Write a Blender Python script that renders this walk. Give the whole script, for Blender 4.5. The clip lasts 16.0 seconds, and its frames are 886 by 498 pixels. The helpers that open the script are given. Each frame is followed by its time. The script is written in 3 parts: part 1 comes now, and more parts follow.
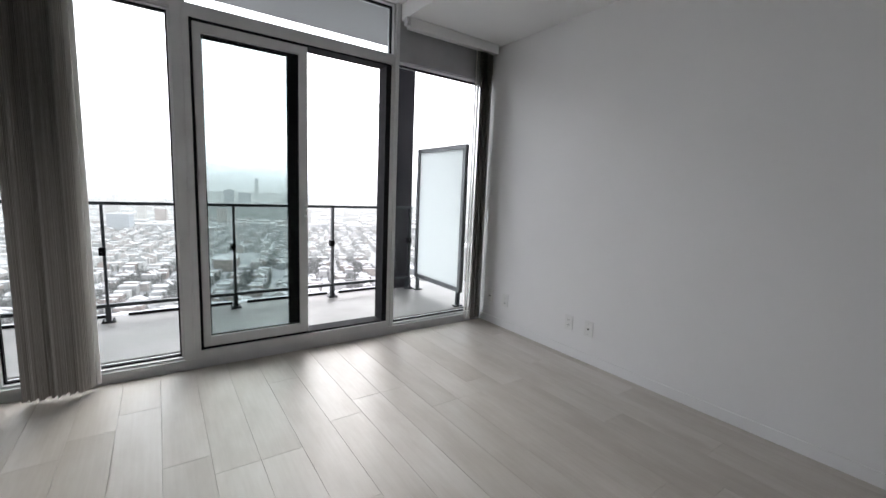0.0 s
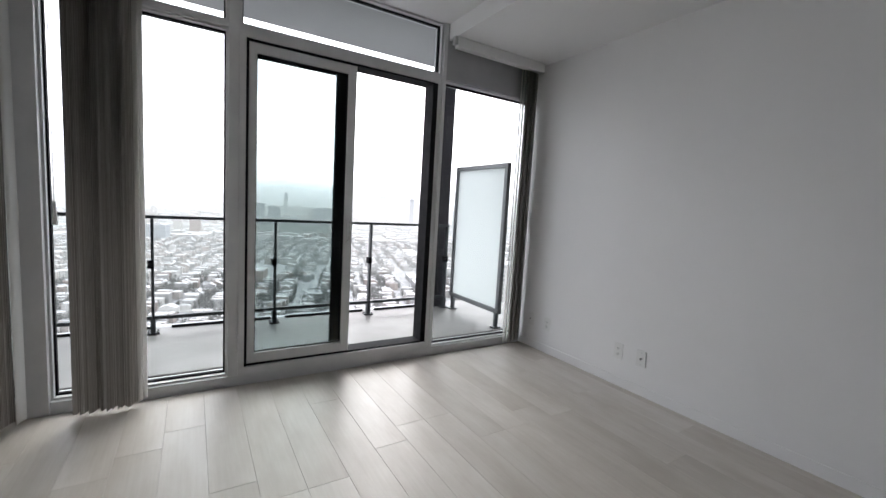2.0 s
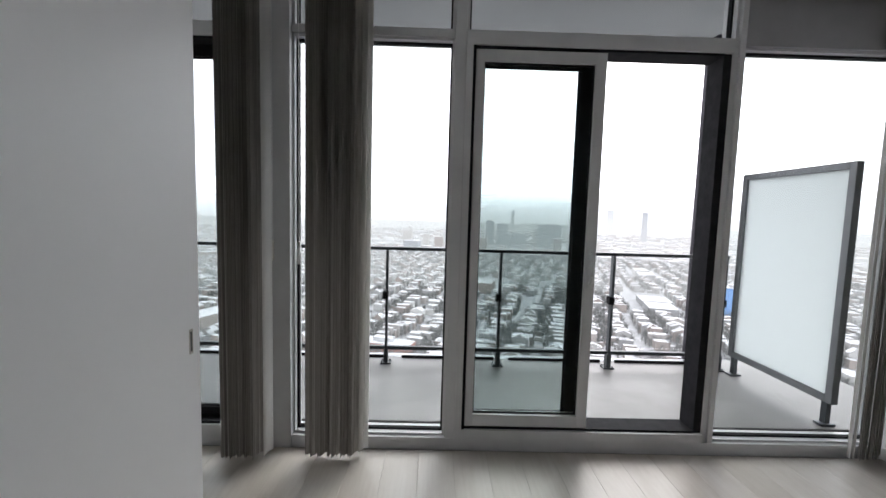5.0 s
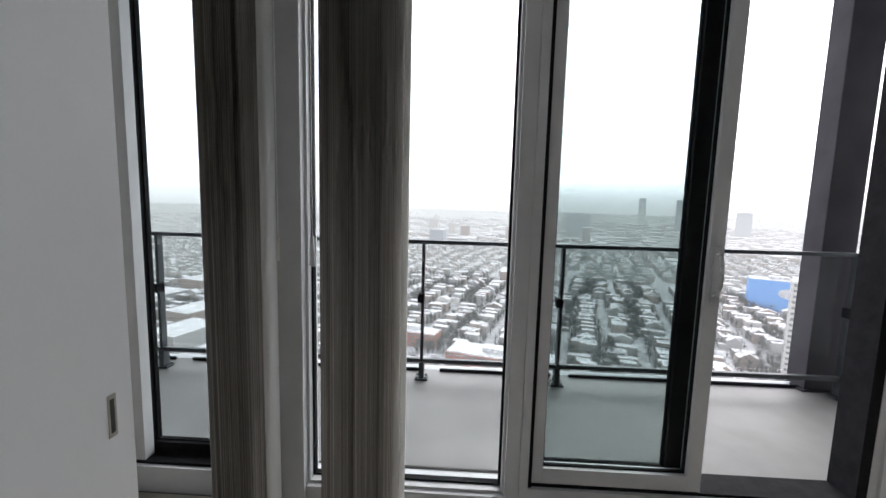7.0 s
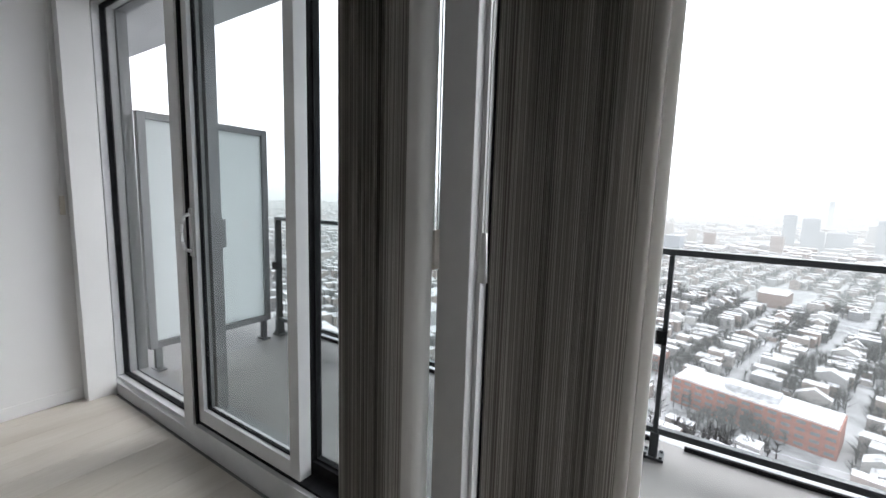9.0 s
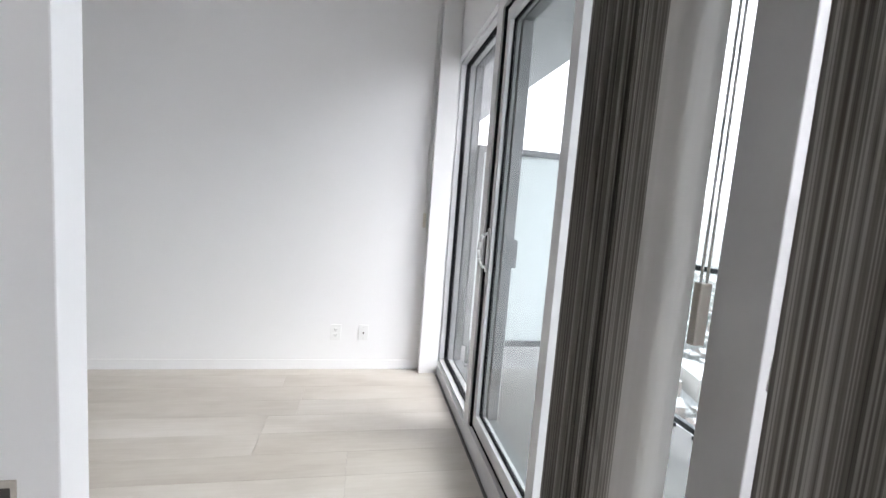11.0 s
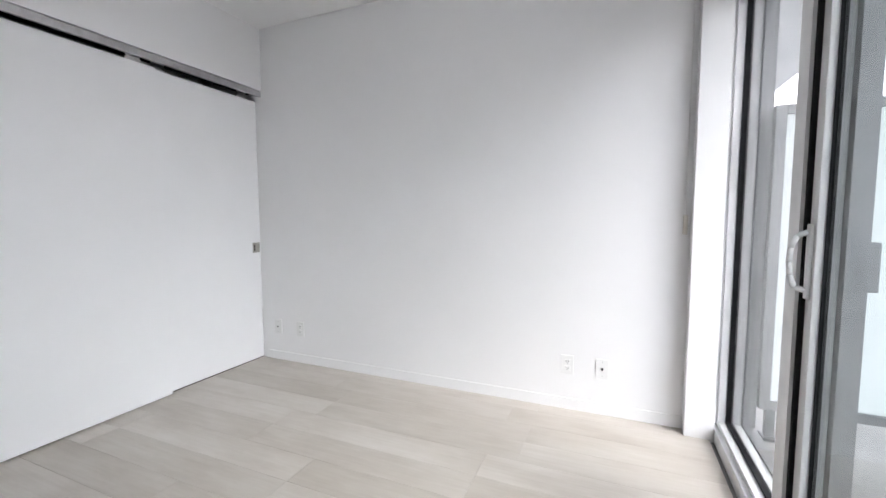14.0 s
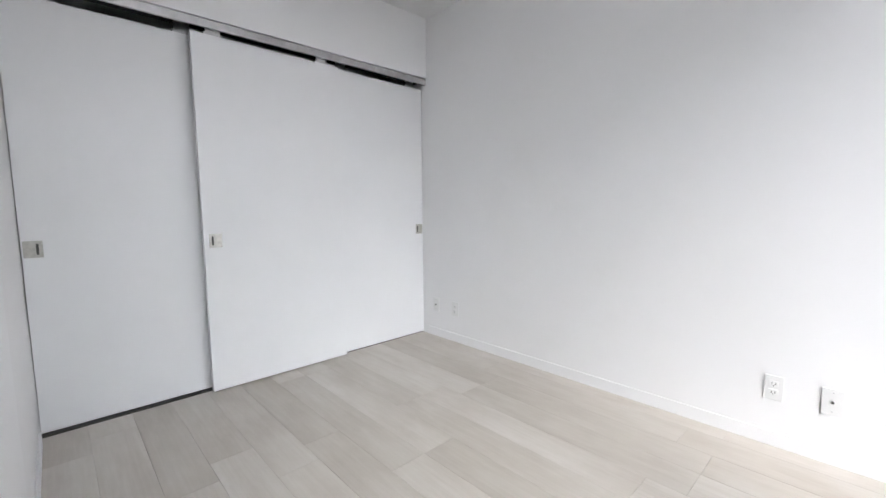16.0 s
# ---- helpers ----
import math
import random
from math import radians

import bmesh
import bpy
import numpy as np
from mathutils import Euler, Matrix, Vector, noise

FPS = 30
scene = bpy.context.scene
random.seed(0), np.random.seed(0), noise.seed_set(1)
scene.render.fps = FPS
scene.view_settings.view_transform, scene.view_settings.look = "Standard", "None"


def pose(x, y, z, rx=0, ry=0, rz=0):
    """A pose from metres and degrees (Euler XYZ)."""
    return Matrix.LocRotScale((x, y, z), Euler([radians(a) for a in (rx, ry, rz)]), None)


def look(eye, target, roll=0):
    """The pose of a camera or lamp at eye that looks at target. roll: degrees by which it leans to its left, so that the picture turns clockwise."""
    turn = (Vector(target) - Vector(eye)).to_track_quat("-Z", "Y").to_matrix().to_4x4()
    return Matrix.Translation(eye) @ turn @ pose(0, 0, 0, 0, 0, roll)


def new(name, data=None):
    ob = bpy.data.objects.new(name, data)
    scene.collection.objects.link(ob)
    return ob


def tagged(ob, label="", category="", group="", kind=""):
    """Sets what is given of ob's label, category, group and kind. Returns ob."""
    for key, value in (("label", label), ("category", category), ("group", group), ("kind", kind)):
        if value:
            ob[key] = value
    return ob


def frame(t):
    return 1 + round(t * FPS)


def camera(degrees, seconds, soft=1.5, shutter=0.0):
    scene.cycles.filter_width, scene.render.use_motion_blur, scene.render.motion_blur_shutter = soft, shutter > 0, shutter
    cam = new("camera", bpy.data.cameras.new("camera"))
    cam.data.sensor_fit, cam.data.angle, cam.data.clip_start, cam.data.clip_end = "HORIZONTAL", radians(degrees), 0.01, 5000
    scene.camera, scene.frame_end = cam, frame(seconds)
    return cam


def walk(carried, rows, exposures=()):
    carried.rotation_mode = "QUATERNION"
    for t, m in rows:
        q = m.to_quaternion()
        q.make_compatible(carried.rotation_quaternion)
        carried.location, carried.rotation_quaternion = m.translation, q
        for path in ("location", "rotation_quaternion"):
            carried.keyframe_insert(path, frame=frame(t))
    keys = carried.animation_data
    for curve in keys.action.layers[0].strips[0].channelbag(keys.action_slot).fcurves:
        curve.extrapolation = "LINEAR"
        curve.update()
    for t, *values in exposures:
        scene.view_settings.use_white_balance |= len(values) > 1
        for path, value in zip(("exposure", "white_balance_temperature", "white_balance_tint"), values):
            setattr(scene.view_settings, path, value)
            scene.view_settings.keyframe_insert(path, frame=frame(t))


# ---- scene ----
cam = camera(94.5, 16.0)
EXPOSURES = [(t, stops, 6400, tint) for t, stops, tint in ((0.0, 1.34, 11), (4.5, 1.1, 11), (7.0, 1.0, 11), (8.0, 1.11, 11), (9.0, 1.22, 11), (10.2, 1.82, 12), (12.3, 2.25, 14), (14.0, 2.17, 14), (16.0, 2.18, 14))]
PATH = [
    (0, (-2.609, -3.116, 1.227), (-1.475, -1.491, 0.955), 2.4),
    (0.5, (-2.633, -3.09, 1.211), (-1.52, -1.446, 0.967), 2.4),
    (1, (-2.649, -3.05, 1.212), (-1.561, -1.387, 0.99), 2.6),
    (1.5, (-2.674, -3.007, 1.226), (-1.608, -1.327, 1.016), 3.0),
    (2, (-2.697, -2.964, 1.241), (-1.656, -1.268, 1.041), 3.3),
    (2.5, (-2.703, -2.876, 1.247), (-1.722, -1.142, 1.066), 3.3),
    (3, (-2.697, -2.769, 1.239), (-1.852, -0.963, 1.081), 3.3),
    (3.5, (-2.573, -2.668, 1.235), (-1.986, -0.76, 1.102), 3.1),
    (4, (-2.484, -2.561, 1.256), (-2.201, -0.584, 1.143), 2.5),
    (4.5, (-2.58, -2.41, 1.315), (-2.436, -0.421, 1.167), 1.9),
    (4.7, (-2.574, -2.359, 1.324), (-2.485, -0.367, 1.167), 1.7),
    (7, (-2.718, -1.683, 1.303), (-2.815, 0.302, 1.077), 1.5),
    (7.5, (-2.776, -1.5, 1.275), (-2.957, 0.48, 1.057), 1.8),
    (8, (-2.816, -1.296, 1.268), (-3.208, 0.653, 1.042), 1.5),
    (8.5, (-2.791, -1.166, 1.255), (-3.543, 0.675, 1.047), 1.6),
    (9, (-2.861, -0.988, 1.242), (-3.937, 0.679, 0.993), 1.7),
    (9.5, (-2.864, -0.896, 1.247), (-4.271, 0.504, 1.0), 1.6),
    (10, (-2.833, -0.806, 1.242), (-4.532, 0.226, 1.03), 1.5),
    (10.2, (-2.847, -0.778, 1.243), (-4.62, 0.123, 1.035), 2.6),
    (12.3, (-2.998, -0.546, 1.262), (-4.98, -0.715, 1.051), 2.1),
    (12.5, (-3.045, -0.565, 1.258), (-5.024, -0.761, 1.04), 1.9),
    (13, (-3.163, -0.597, 1.201), (-5.132, -0.892, 1.013), 1.2),
    (13.5, (-3.282, -0.58, 1.17), (-5.21, -1.089, 1.011), 0.7),
    (14, (-3.328, -0.568, 1.18), (-5.165, -1.344, 1.026), -0.1),
    (14.5, (-3.373, -0.547, 1.175), (-5.093, -1.556, 1.024), -0.6),
    (15, (-3.44, -0.52, 1.146), (-5.022, -1.732, 0.975), -1.2),
    (15.5, (-3.477, -0.521, 1.13), (-4.916, -1.895, 0.925), -1.6),
    (16, (-3.514, -0.55, 1.127), (-4.883, -1.993, 0.921), -0.4),
]
walk(cam, [(t, look(eye, target, roll)) for t, eye, target, roll in PATH], EXPOSURES)

# ---- world, sun, exposure ----
world = bpy.data.worlds.new("overcast_sky")
scene.world = world
world.use_nodes = True
wn = world.node_tree
wn.nodes.clear()
sky = wn.nodes.new("ShaderNodeTexSky")
sky.sky_type = "NISHITA"
sky.sun_disc = False
sky.sun_elevation = radians(38)
sky.sun_rotation = radians(20)
sky.dust_density = 6.0
sky.air_density = 1.0
grey = wn.nodes.new("ShaderNodeHueSaturation")
grey.inputs["Saturation"].default_value = 0.12
cloud = wn.nodes.new("ShaderNodeMix")
cloud.data_type = "RGBA"
cloud.inputs["Factor"].default_value = 0.72
cloud.inputs["B"].default_value = (11.15, 11.1, 11.95, 1)
bg = wn.nodes.new("ShaderNodeBackground")
bg.inputs["Strength"].default_value = 0.15
wo = wn.nodes.new("ShaderNodeOutputWorld")
wn.links.new(sky.outputs["Color"], grey.inputs["Color"])
wn.links.new(grey.outputs["Color"], cloud.inputs["A"])
wn.links.new(cloud.outputs["Result"], bg.inputs["Color"])
wn.links.new(bg.outputs["Background"], wo.inputs["Surface"])

sun = new("sun", bpy.data.lights.new("sun", "SUN"))
sun.data.energy = 0.4
sun.data.angle = radians(25)
sun.data.color = (1.0, 0.97, 0.93)
sun.matrix_world = pose(0, 0, 60, 52, 0, 160)


# ---- materials ----
def mat(name):
    m = bpy.data.materials.new(name)
    m.use_nodes = True
    nt = m.node_tree
    return m, nt, nt.nodes["Principled BSDF"]


def node(nt, kind, **ins):
    n = nt.nodes.new(kind)
    for k, v in ins.items():
        n.inputs[k.replace("_", " ")].default_value = v
    return n


def ramp(nt, fac, stops):
    n = nt.nodes.new("ShaderNodeValToRGB")
    el = n.color_ramp.elements
    while len(el) < len(stops):
        el.new(0.5)
    for e, (p, c) in zip(el, stops):
        e.position, e.color = p, (*c, 1)
    nt.links.new(fac, n.inputs["Fac"])
    return n.outputs["Color"]


def coords(nt, scale=(1, 1, 1), space="Object"):
    tc = nt.nodes.new("ShaderNodeTexCoord")
    mp = nt.nodes.new("ShaderNodeMapping")
    mp.inputs["Scale"].default_value = scale
    nt.links.new(tc.outputs[space], mp.inputs["Vector"])
    return mp.outputs["Vector"]


def world_coords(nt, scale=(1, 1, 1)):
    g = nt.nodes.new("ShaderNodeNewGeometry")
    mp = nt.nodes.new("ShaderNodeMapping")
    mp.inputs["Scale"].default_value = scale
    nt.links.new(g.outputs["Position"], mp.inputs["Vector"])
    return mp.outputs["Vector"]


def noise_of(nt, vec, scale, detail=3.0, rough=0.55):
    n = node(nt, "ShaderNodeTexNoise", Scale=scale, Detail=detail, Roughness=rough)
    nt.links.new(vec, n.inputs["Vector"])
    return n.outputs["Fac"]


def bump(nt, b, height, strength, dist):
    n = node(nt, "ShaderNodeBump", Strength=strength, Distance=dist)
    nt.links.new(height, n.inputs["Height"])
    nt.links.new(n.outputs["Normal"], b.inputs["Normal"])


def simple(name, c0, c1, scale, rough, metal=0.0, bump_s=0.0, bump_scale=200, stretch=(1, 1, 1), detail=4, spec=0.5):
    m, nt, b = mat(name)
    v = world_coords(nt, stretch)
    f = noise_of(nt, v, scale, detail)
    nt.links.new(ramp(nt, f, [(0.3, c0), (0.7, c1)]), b.inputs["Base Color"])
    b.inputs["Roughness"].default_value = rough
    b.inputs["Metallic"].default_value = metal
    b.inputs["Specular IOR Level"].default_value = spec
    if bump_s:
        bump(nt, b, noise_of(nt, v, bump_scale, 2), bump_s, 0.002)
    return m


M_WALL = simple("painted_drywall", (0.835, 0.832, 0.832), (0.86, 0.857, 0.858), 1.3, 0.62, bump_s=0.08, bump_scale=260)
M_CEIL = simple("ceiling_paint", (0.83, 0.828, 0.828), (0.855, 0.853, 0.853), 1.1, 0.8, bump_s=0.15, bump_scale=180)
M_TRIM = simple("white_trim", (0.76, 0.76, 0.755), (0.80, 0.80, 0.795), 3.0, 0.4)
M_DOOR = simple("white_lacquer_panel", (0.83, 0.83, 0.835), (0.855, 0.855, 0.86), 2.0, 0.38)
M_FRAME = simple("grey_white_aluminium", (0.60, 0.60, 0.605), (0.68, 0.68, 0.68), 6.0, 0.42)
# grey for the living room lintel, with its shade put into the colour
M_LINTEL_SHADE = simple("shaded_lintel_grey", (0.36, 0.36, 0.37), (0.42, 0.42, 0.43), 4.0, 0.6)
M_RETURN = simple("grey_side_casing", (0.46, 0.455, 0.45), (0.54, 0.535, 0.53), 4.0, 0.55)
M_BLACK = simple("black_gasket", (0.012, 0.012, 0.014), (0.022, 0.022, 0.024), 20, 0.8, spec=0.12)
M_RAIL = simple("dark_grey_steel", (0.045, 0.052, 0.058), (0.075, 0.085, 0.09), 9, 0.45, 0.3)
M_DIVF = simple("grey_powder_coat", (0.16, 0.165, 0.17), (0.21, 0.215, 0.22), 8, 0.5, 0.2)
M_CONC = simple("damp_concrete", (0.12, 0.114, 0.110), (0.25, 0.242, 0.235), 1.1, 0.55, bump_s=0.3, bump_scale=60)
M_SOFFIT = simple("grey_concrete_soffit", (0.34, 0.345, 0.34), (0.44, 0.445, 0.44), 1.2, 0.85, bump_s=0.3, bump_scale=40)
M_COL = simple("dark_steel_column", (0.030, 0.028, 0.034), (0.05, 0.047, 0.055), 3, 0.65, spec=0.25)
M_NICKEL = simple("brushed_nickel", (0.42, 0.40, 0.36), (0.55, 0.53, 0.49), 40, 0.35, 1.0)
M_ALU = simple("satin_aluminium", (0.55, 0.55, 0.55), (0.68, 0.68, 0.68), 15, 0.3, 1.0)
M_PLATE = simple("white_plastic_plate", (0.78, 0.78, 0.77), (0.82, 0.82, 0.81), 10, 0.3)
M_BRONZE = simple("aged_nickel", (0.40, 0.37, 0.33), (0.50, 0.47, 0.43), 40, 0.55, 0.25)
M_DARK = simple("dark_recess", (0.03, 0.028, 0.025), (0.05, 0.047, 0.042), 20, 0.6)
M_BEIGE = simple("ivory_plastic", (0.66, 0.62, 0.55), (0.72, 0.69, 0.63), 12, 0.4)


def make_plank():
    m, nt, b = mat("bleached_oak_plank")
    info = nt.nodes.new("ShaderNodeObjectInfo")
    shift = nt.nodes.new("ShaderNodeVectorMath")
    shift.operation = "SCALE"
    shift.inputs[0].default_value = (37.0, 91.0, 13.0)
    nt.links.new(info.outputs["Random"], shift.inputs["Scale"])
    add = nt.nodes.new("ShaderNodeVectorMath")
    add.operation = "ADD"
    nt.links.new(coords(nt), add.inputs[0])
    nt.links.new(shift.outputs["Vector"], add.inputs[1])

    def stretched(sx, sy):
        mp = nt.nodes.new("ShaderNodeMapping")
        mp.inputs["Scale"].default_value = (sx, sy, 1)
        nt.links.new(add.outputs["Vector"], mp.inputs["Vector"])
        return mp.outputs["Vector"]

    cloudy = noise_of(nt, stretched(5, 1.6), 1.0, 4, 0.6)
    grain = noise_of(nt, stretched(70, 3.0), 1.0, 5, 0.65)
    base = ramp(nt, cloudy, [(0.3, (0.505, 0.462, 0.412)), (0.52, (0.575, 0.535, 0.485)), (0.72, (0.62, 0.585, 0.54))])
    lines = ramp(nt, grain, [(0.35, (0.94, 0.932, 0.92)), (0.65, (1.0, 1.0, 1.0))])
    tint = ramp(nt, info.outputs["Random"], [(0.0, (0.90, 0.89, 0.87)), (0.5, (0.98, 0.975, 0.965)), (1.0, (1.05, 1.05, 1.05))])
    for extra in (lines, tint):
        mx = nt.nodes.new("ShaderNodeMix")
        mx.data_type, mx.blend_type = "RGBA", "MULTIPLY"
        mx.inputs["Factor"].default_value = 1
        nt.links.new(base, mx.inputs["A"])
        nt.links.new(extra, mx.inputs["B"])
        base = mx.outputs["Result"]
    nt.links.new(base, b.inputs["Base Color"])
    rr = ramp(nt, cloudy, [(0.3, (0.47,) * 3), (0.7, (0.35,) * 3)])
    nt.links.new(rr, b.inputs["Roughness"])
    b.inputs["Specular IOR Level"].default_value = 0.5
    bump(nt, b, grain, 0.10, 0.001)
    return m


def make_vane():
    m, nt, b = mat("striped_vane_fabric")
    tc = nt.nodes.new("ShaderNodeUVMap")
    mp = nt.nodes.new("ShaderNodeMapping")
    mp.inputs["Scale"].default_value = (21, 0.10, 1)
    nt.links.new(tc.outputs["UV"], mp.inputs["Vector"])
    f = noise_of(nt, mp.outputs["Vector"], 1.0, 2, 0.6)
    c = ramp(nt, f, [(0.36, (0.25, 0.23, 0.21)), (0.45, (0.43, 0.405, 0.375)), (0.53, (0.53, 0.505, 0.475)), (0.57, (0.78, 0.765, 0.74)), (0.66, (0.80, 0.785, 0.76))])
    nt.links.new(c, b.inputs["Base Color"])
    b.inputs["Roughness"].default_value = 0.75
    bump(nt, b, f, 0.2, 0.001)
    lit_through(nt, b, c, 0.46)
    return m


def lit_through(nt, b, colour, share):
    """Lets a part of the light pass through a thin fabric."""
    tl = nt.nodes.new("ShaderNodeBsdfTranslucent")
    nt.links.new(colour, tl.inputs["Color"])
    mx = nt.nodes.new("ShaderNodeMixShader")
    mx.inputs["Fac"].default_value = share
    out = nt.nodes["Material Output"]
    nt.links.new(b.outputs["BSDF"], mx.inputs[1])
    nt.links.new(tl.outputs["BSDF"], mx.inputs[2])
    nt.links.new(mx.outputs["Shader"], out.inputs["Surface"])


def make_vane_back():
    m, nt, b = mat("ivory_vane_back")
    c = ramp(nt, noise_of(nt, world_coords(nt, (40, 40, 0.5)), 1.0, 3), [(0.3, (0.76, 0.745, 0.715)), (0.7, (0.82, 0.808, 0.785))])
    nt.links.new(c, b.inputs["Base Color"])
    b.inputs["Roughness"].default_value = 0.65
    lit_through(nt, b, c, 0.68)
    return m


def make_glass(name, tint, gloss=0.05):
    m = bpy.data.materials.new(name)
    m.use_nodes = True
    nt = m.node_tree
    nt.nodes.clear()
    tr = nt.nodes.new("ShaderNodeBsdfTransparent")
    tr.inputs["Color"].default_value = (*tint, 1)
    gl = nt.nodes.new("ShaderNodeBsdfGlossy")
    gl.inputs["Roughness"].default_value = 0.02
    lw = nt.nodes.new("ShaderNodeLayerWeight")
    lw.inputs["Blend"].default_value = 0.5
    pw = nt.nodes.new("ShaderNodeMath")
    pw.operation = "POWER"
    pw.inputs[1].default_value = 4.0
    nt.links.new(lw.outputs["Facing"], pw.inputs[0])
    fr = nt.nodes.new("ShaderNodeMath")
    fr.operation = "MULTIPLY_ADD"
    fr.inputs[1].default_value = 0.55
    fr.inputs[2].default_value = 0.008
    nt.links.new(pw.outputs[0], fr.inputs[0])
    mx = nt.nodes.new("ShaderNodeMixShader")
    out = nt.nodes.new("ShaderNodeOutputMaterial")
    nt.links.new(fr.outputs[0], mx.inputs["Fac"])
    nt.links.new(tr.outputs["BSDF"], mx.inputs[1])
    nt.links.new(gl.outputs["BSDF"], mx.inputs[2])
    nt.links.new(mx.outputs["Shader"], out.inputs["Surface"])
    return m


def make_frosted():
    m = bpy.data.materials.new("frosted_glass")
    m.use_nodes = True
    nt = m.node_tree
    nt.nodes.clear()
    tl = node(nt, "ShaderNodeBsdfTranslucent")
    tl.inputs["Color"].default_value = (0.80, 0.825, 0.82, 1)
    df = node(nt, "ShaderNodeBsdfDiffuse")
    df.inputs["Color"].default_value = (0.65, 0.68, 0.675, 1)
    mx = nt.nodes.new("ShaderNodeMixShader")
    mx.inputs["Fac"].default_value = 0.15
    out = nt.nodes.new("ShaderNodeOutputMaterial")
    nt.links.new(tl.outputs["BSDF"], mx.inputs[1])
    nt.links.new(df.outputs["BSDF"], mx.inputs[2])
    nt.links.new(mx.outputs["Shader"], out.inputs["Surface"])
    return m


M_PLANK = make_plank()
M_VANE = make_vane()
M_VANEW = make_vane_back()
M_GLASS = make_glass("window_glass", (0.94, 0.958, 0.954))
M_DOORGLASS = make_glass("green_door_glass", (0.775, 0.812, 0.807))
M_CLEAR = make_glass("rail_glass", (0.975, 0.985, 0.982))
M_FROST = make_frosted()


# ---- mesh helpers ----
def box(bm, x0, x1, y0, y1, z0, z1, bevel=0.0):
    vs = [bm.verts.new((x, y, z)) for x in (x0, x1) for y in (y0, y1) for z in (z0, z1)]
    fs = []
    for q in ((0, 1, 3, 2), (4, 6, 7, 5), (0, 4, 5, 1), (2, 3, 7, 6), (0, 2, 6, 4), (1, 5, 7, 3)):
        fs.append(bm.faces.new([vs[i] for i in q]))
    if bevel:
        es = list({e for f in fs for e in f.edges})
        bmesh.ops.bevel(bm, geom=es, offset=bevel, segments=2, affect="EDGES", profile=0.6)
    return fs


def rod(bm, p, q, r, n=12, r2=None):
    p, q = Vector(p), Vector(q)
    m = Matrix.Translation((p + q) / 2) @ (q - p).to_track_quat("Z", "Y").to_matrix().to_4x4()
    bmesh.ops.create_cone(bm, cap_ends=True, segments=n, radius1=r, radius2=r if r2 is None else r2, depth=(q - p).length, matrix=m)


def solid(name, bm, material, smooth=False):
    me = bpy.data.meshes.new(name)
    bmesh.ops.recalc_face_normals(bm, faces=bm.faces[:])
    bm.to_mesh(me)
    bm.free()
    me.materials.append(material)
    if smooth:
        for p in me.polygons:
            p.use_smooth = True
    return new(name, me)


def part(name, bm, material, parent, label="", smooth=False):
    ob = solid(name, bm, material, smooth)
    ob.parent = parent
    if label:
        ob["label"] = label
    return ob


def boxes(*specs, bevel=0.0):
    bm = bmesh.new()
    for s in specs:
        box(bm, *s, bevel=bevel)
    return bm


def thing(name, label, category, group="", at=(0, 0, 0)):
    ob = new(name)
    ob.location = at
    ob.empty_display_size = 0.1
    return tagged(ob, label, category, group)


def structure(name, bm, material, label, category):
    return tagged(solid(name, bm, material), label, category, "", "structure")


# ---- plan ----
XB = -5.885          # bedroom end wall
YC = -3.26           # closet front
CEIL = 2.68
SOFF = 2.555          # lowered ceiling strip in the living room
YBACK = -5.4
MX0, MX1 = -3.466, -3.368     # mullion in line with the partition
BALC = 0.075

# ---- large structure ----
floor_base = structure("floor", boxes((XB - 0.15, 0.15, YBACK - 0.15, 0.10, -0.30, -0.012)), M_CONC, "concrete floor slab under pale planks", "floor")
structure("wall_east", boxes((0.0, 0.15, YBACK - 0.15, 0.10, -0.012, CEIL)), M_WALL, "plain white painted wall of the living room", "wall")
structure("wall_west", boxes((XB - 0.15, XB, YBACK - 0.15, 0.10, -0.012, CEIL)), M_WALL, "plain white painted end wall of the bedroom", "wall")
structure("wall_south", boxes((XB, 0.0, YBACK - 0.15, YBACK, -0.012, CEIL)), M_WALL, "plain white painted back wall", "wall")
structure("wall_partition", boxes((-3.386, -3.27, YBACK, -2.26, -0.012, CEIL)), M_WALL, "white painted partition between the rooms", "wall")
structure("ceiling", boxes((XB - 0.15, 0.15, YBACK - 0.15, 0.10, CEIL, CEIL + 0.2)), M_CEIL, "white painted flat ceiling", "ceiling")
structure("ceiling_strip", boxes((-0.965, 0.0, YBACK, -0.06, SOFF, CEIL)), M_CEIL, "lowered white ceiling strip along the wall", "ceiling")
# this lintel is darkened by colour to stand for the shadow on it
structure("wall_lintel_living", boxes((-0.975, 0.0, -0.06, 0.10, 2.255, CEIL)), M_LINTEL_SHADE, "lintel above the window with shade painted into its grey", "wall")
structure("wall_lintel_bedroom", boxes((XB, -4.968, -0.06, 0.10, 2.285, CEIL)), M_WALL, "white painted lintel above the bedroom window", "wall")
structure("wall_closet_head", boxes((XB, -3.386, YC - 0.14, YC + 0.02, 2.20, CEIL)), M_WALL, "white wall above the closet doors", "wall")

structure("wall_return_bedroom", boxes((XB + 0.010, -5.800, -0.200, -0.062, -0.012, CEIL), bevel=0.002), M_TRIM, "narrow white boxed return beside the window", "wall")
# low painted baseboards
structure("baseboard_east", boxes((-0.008, 0.0, YBACK, -0.06, 0.0, 0.07), bevel=0.002), M_WALL, "low white baseboard along the wall", "baseboard")
structure("baseboard_west", boxes((XB, XB + 0.008, YC + 0.02, -0.205, 0.0, 0.07), bevel=0.002), M_WALL, "low white baseboard along the wall", "baseboard")
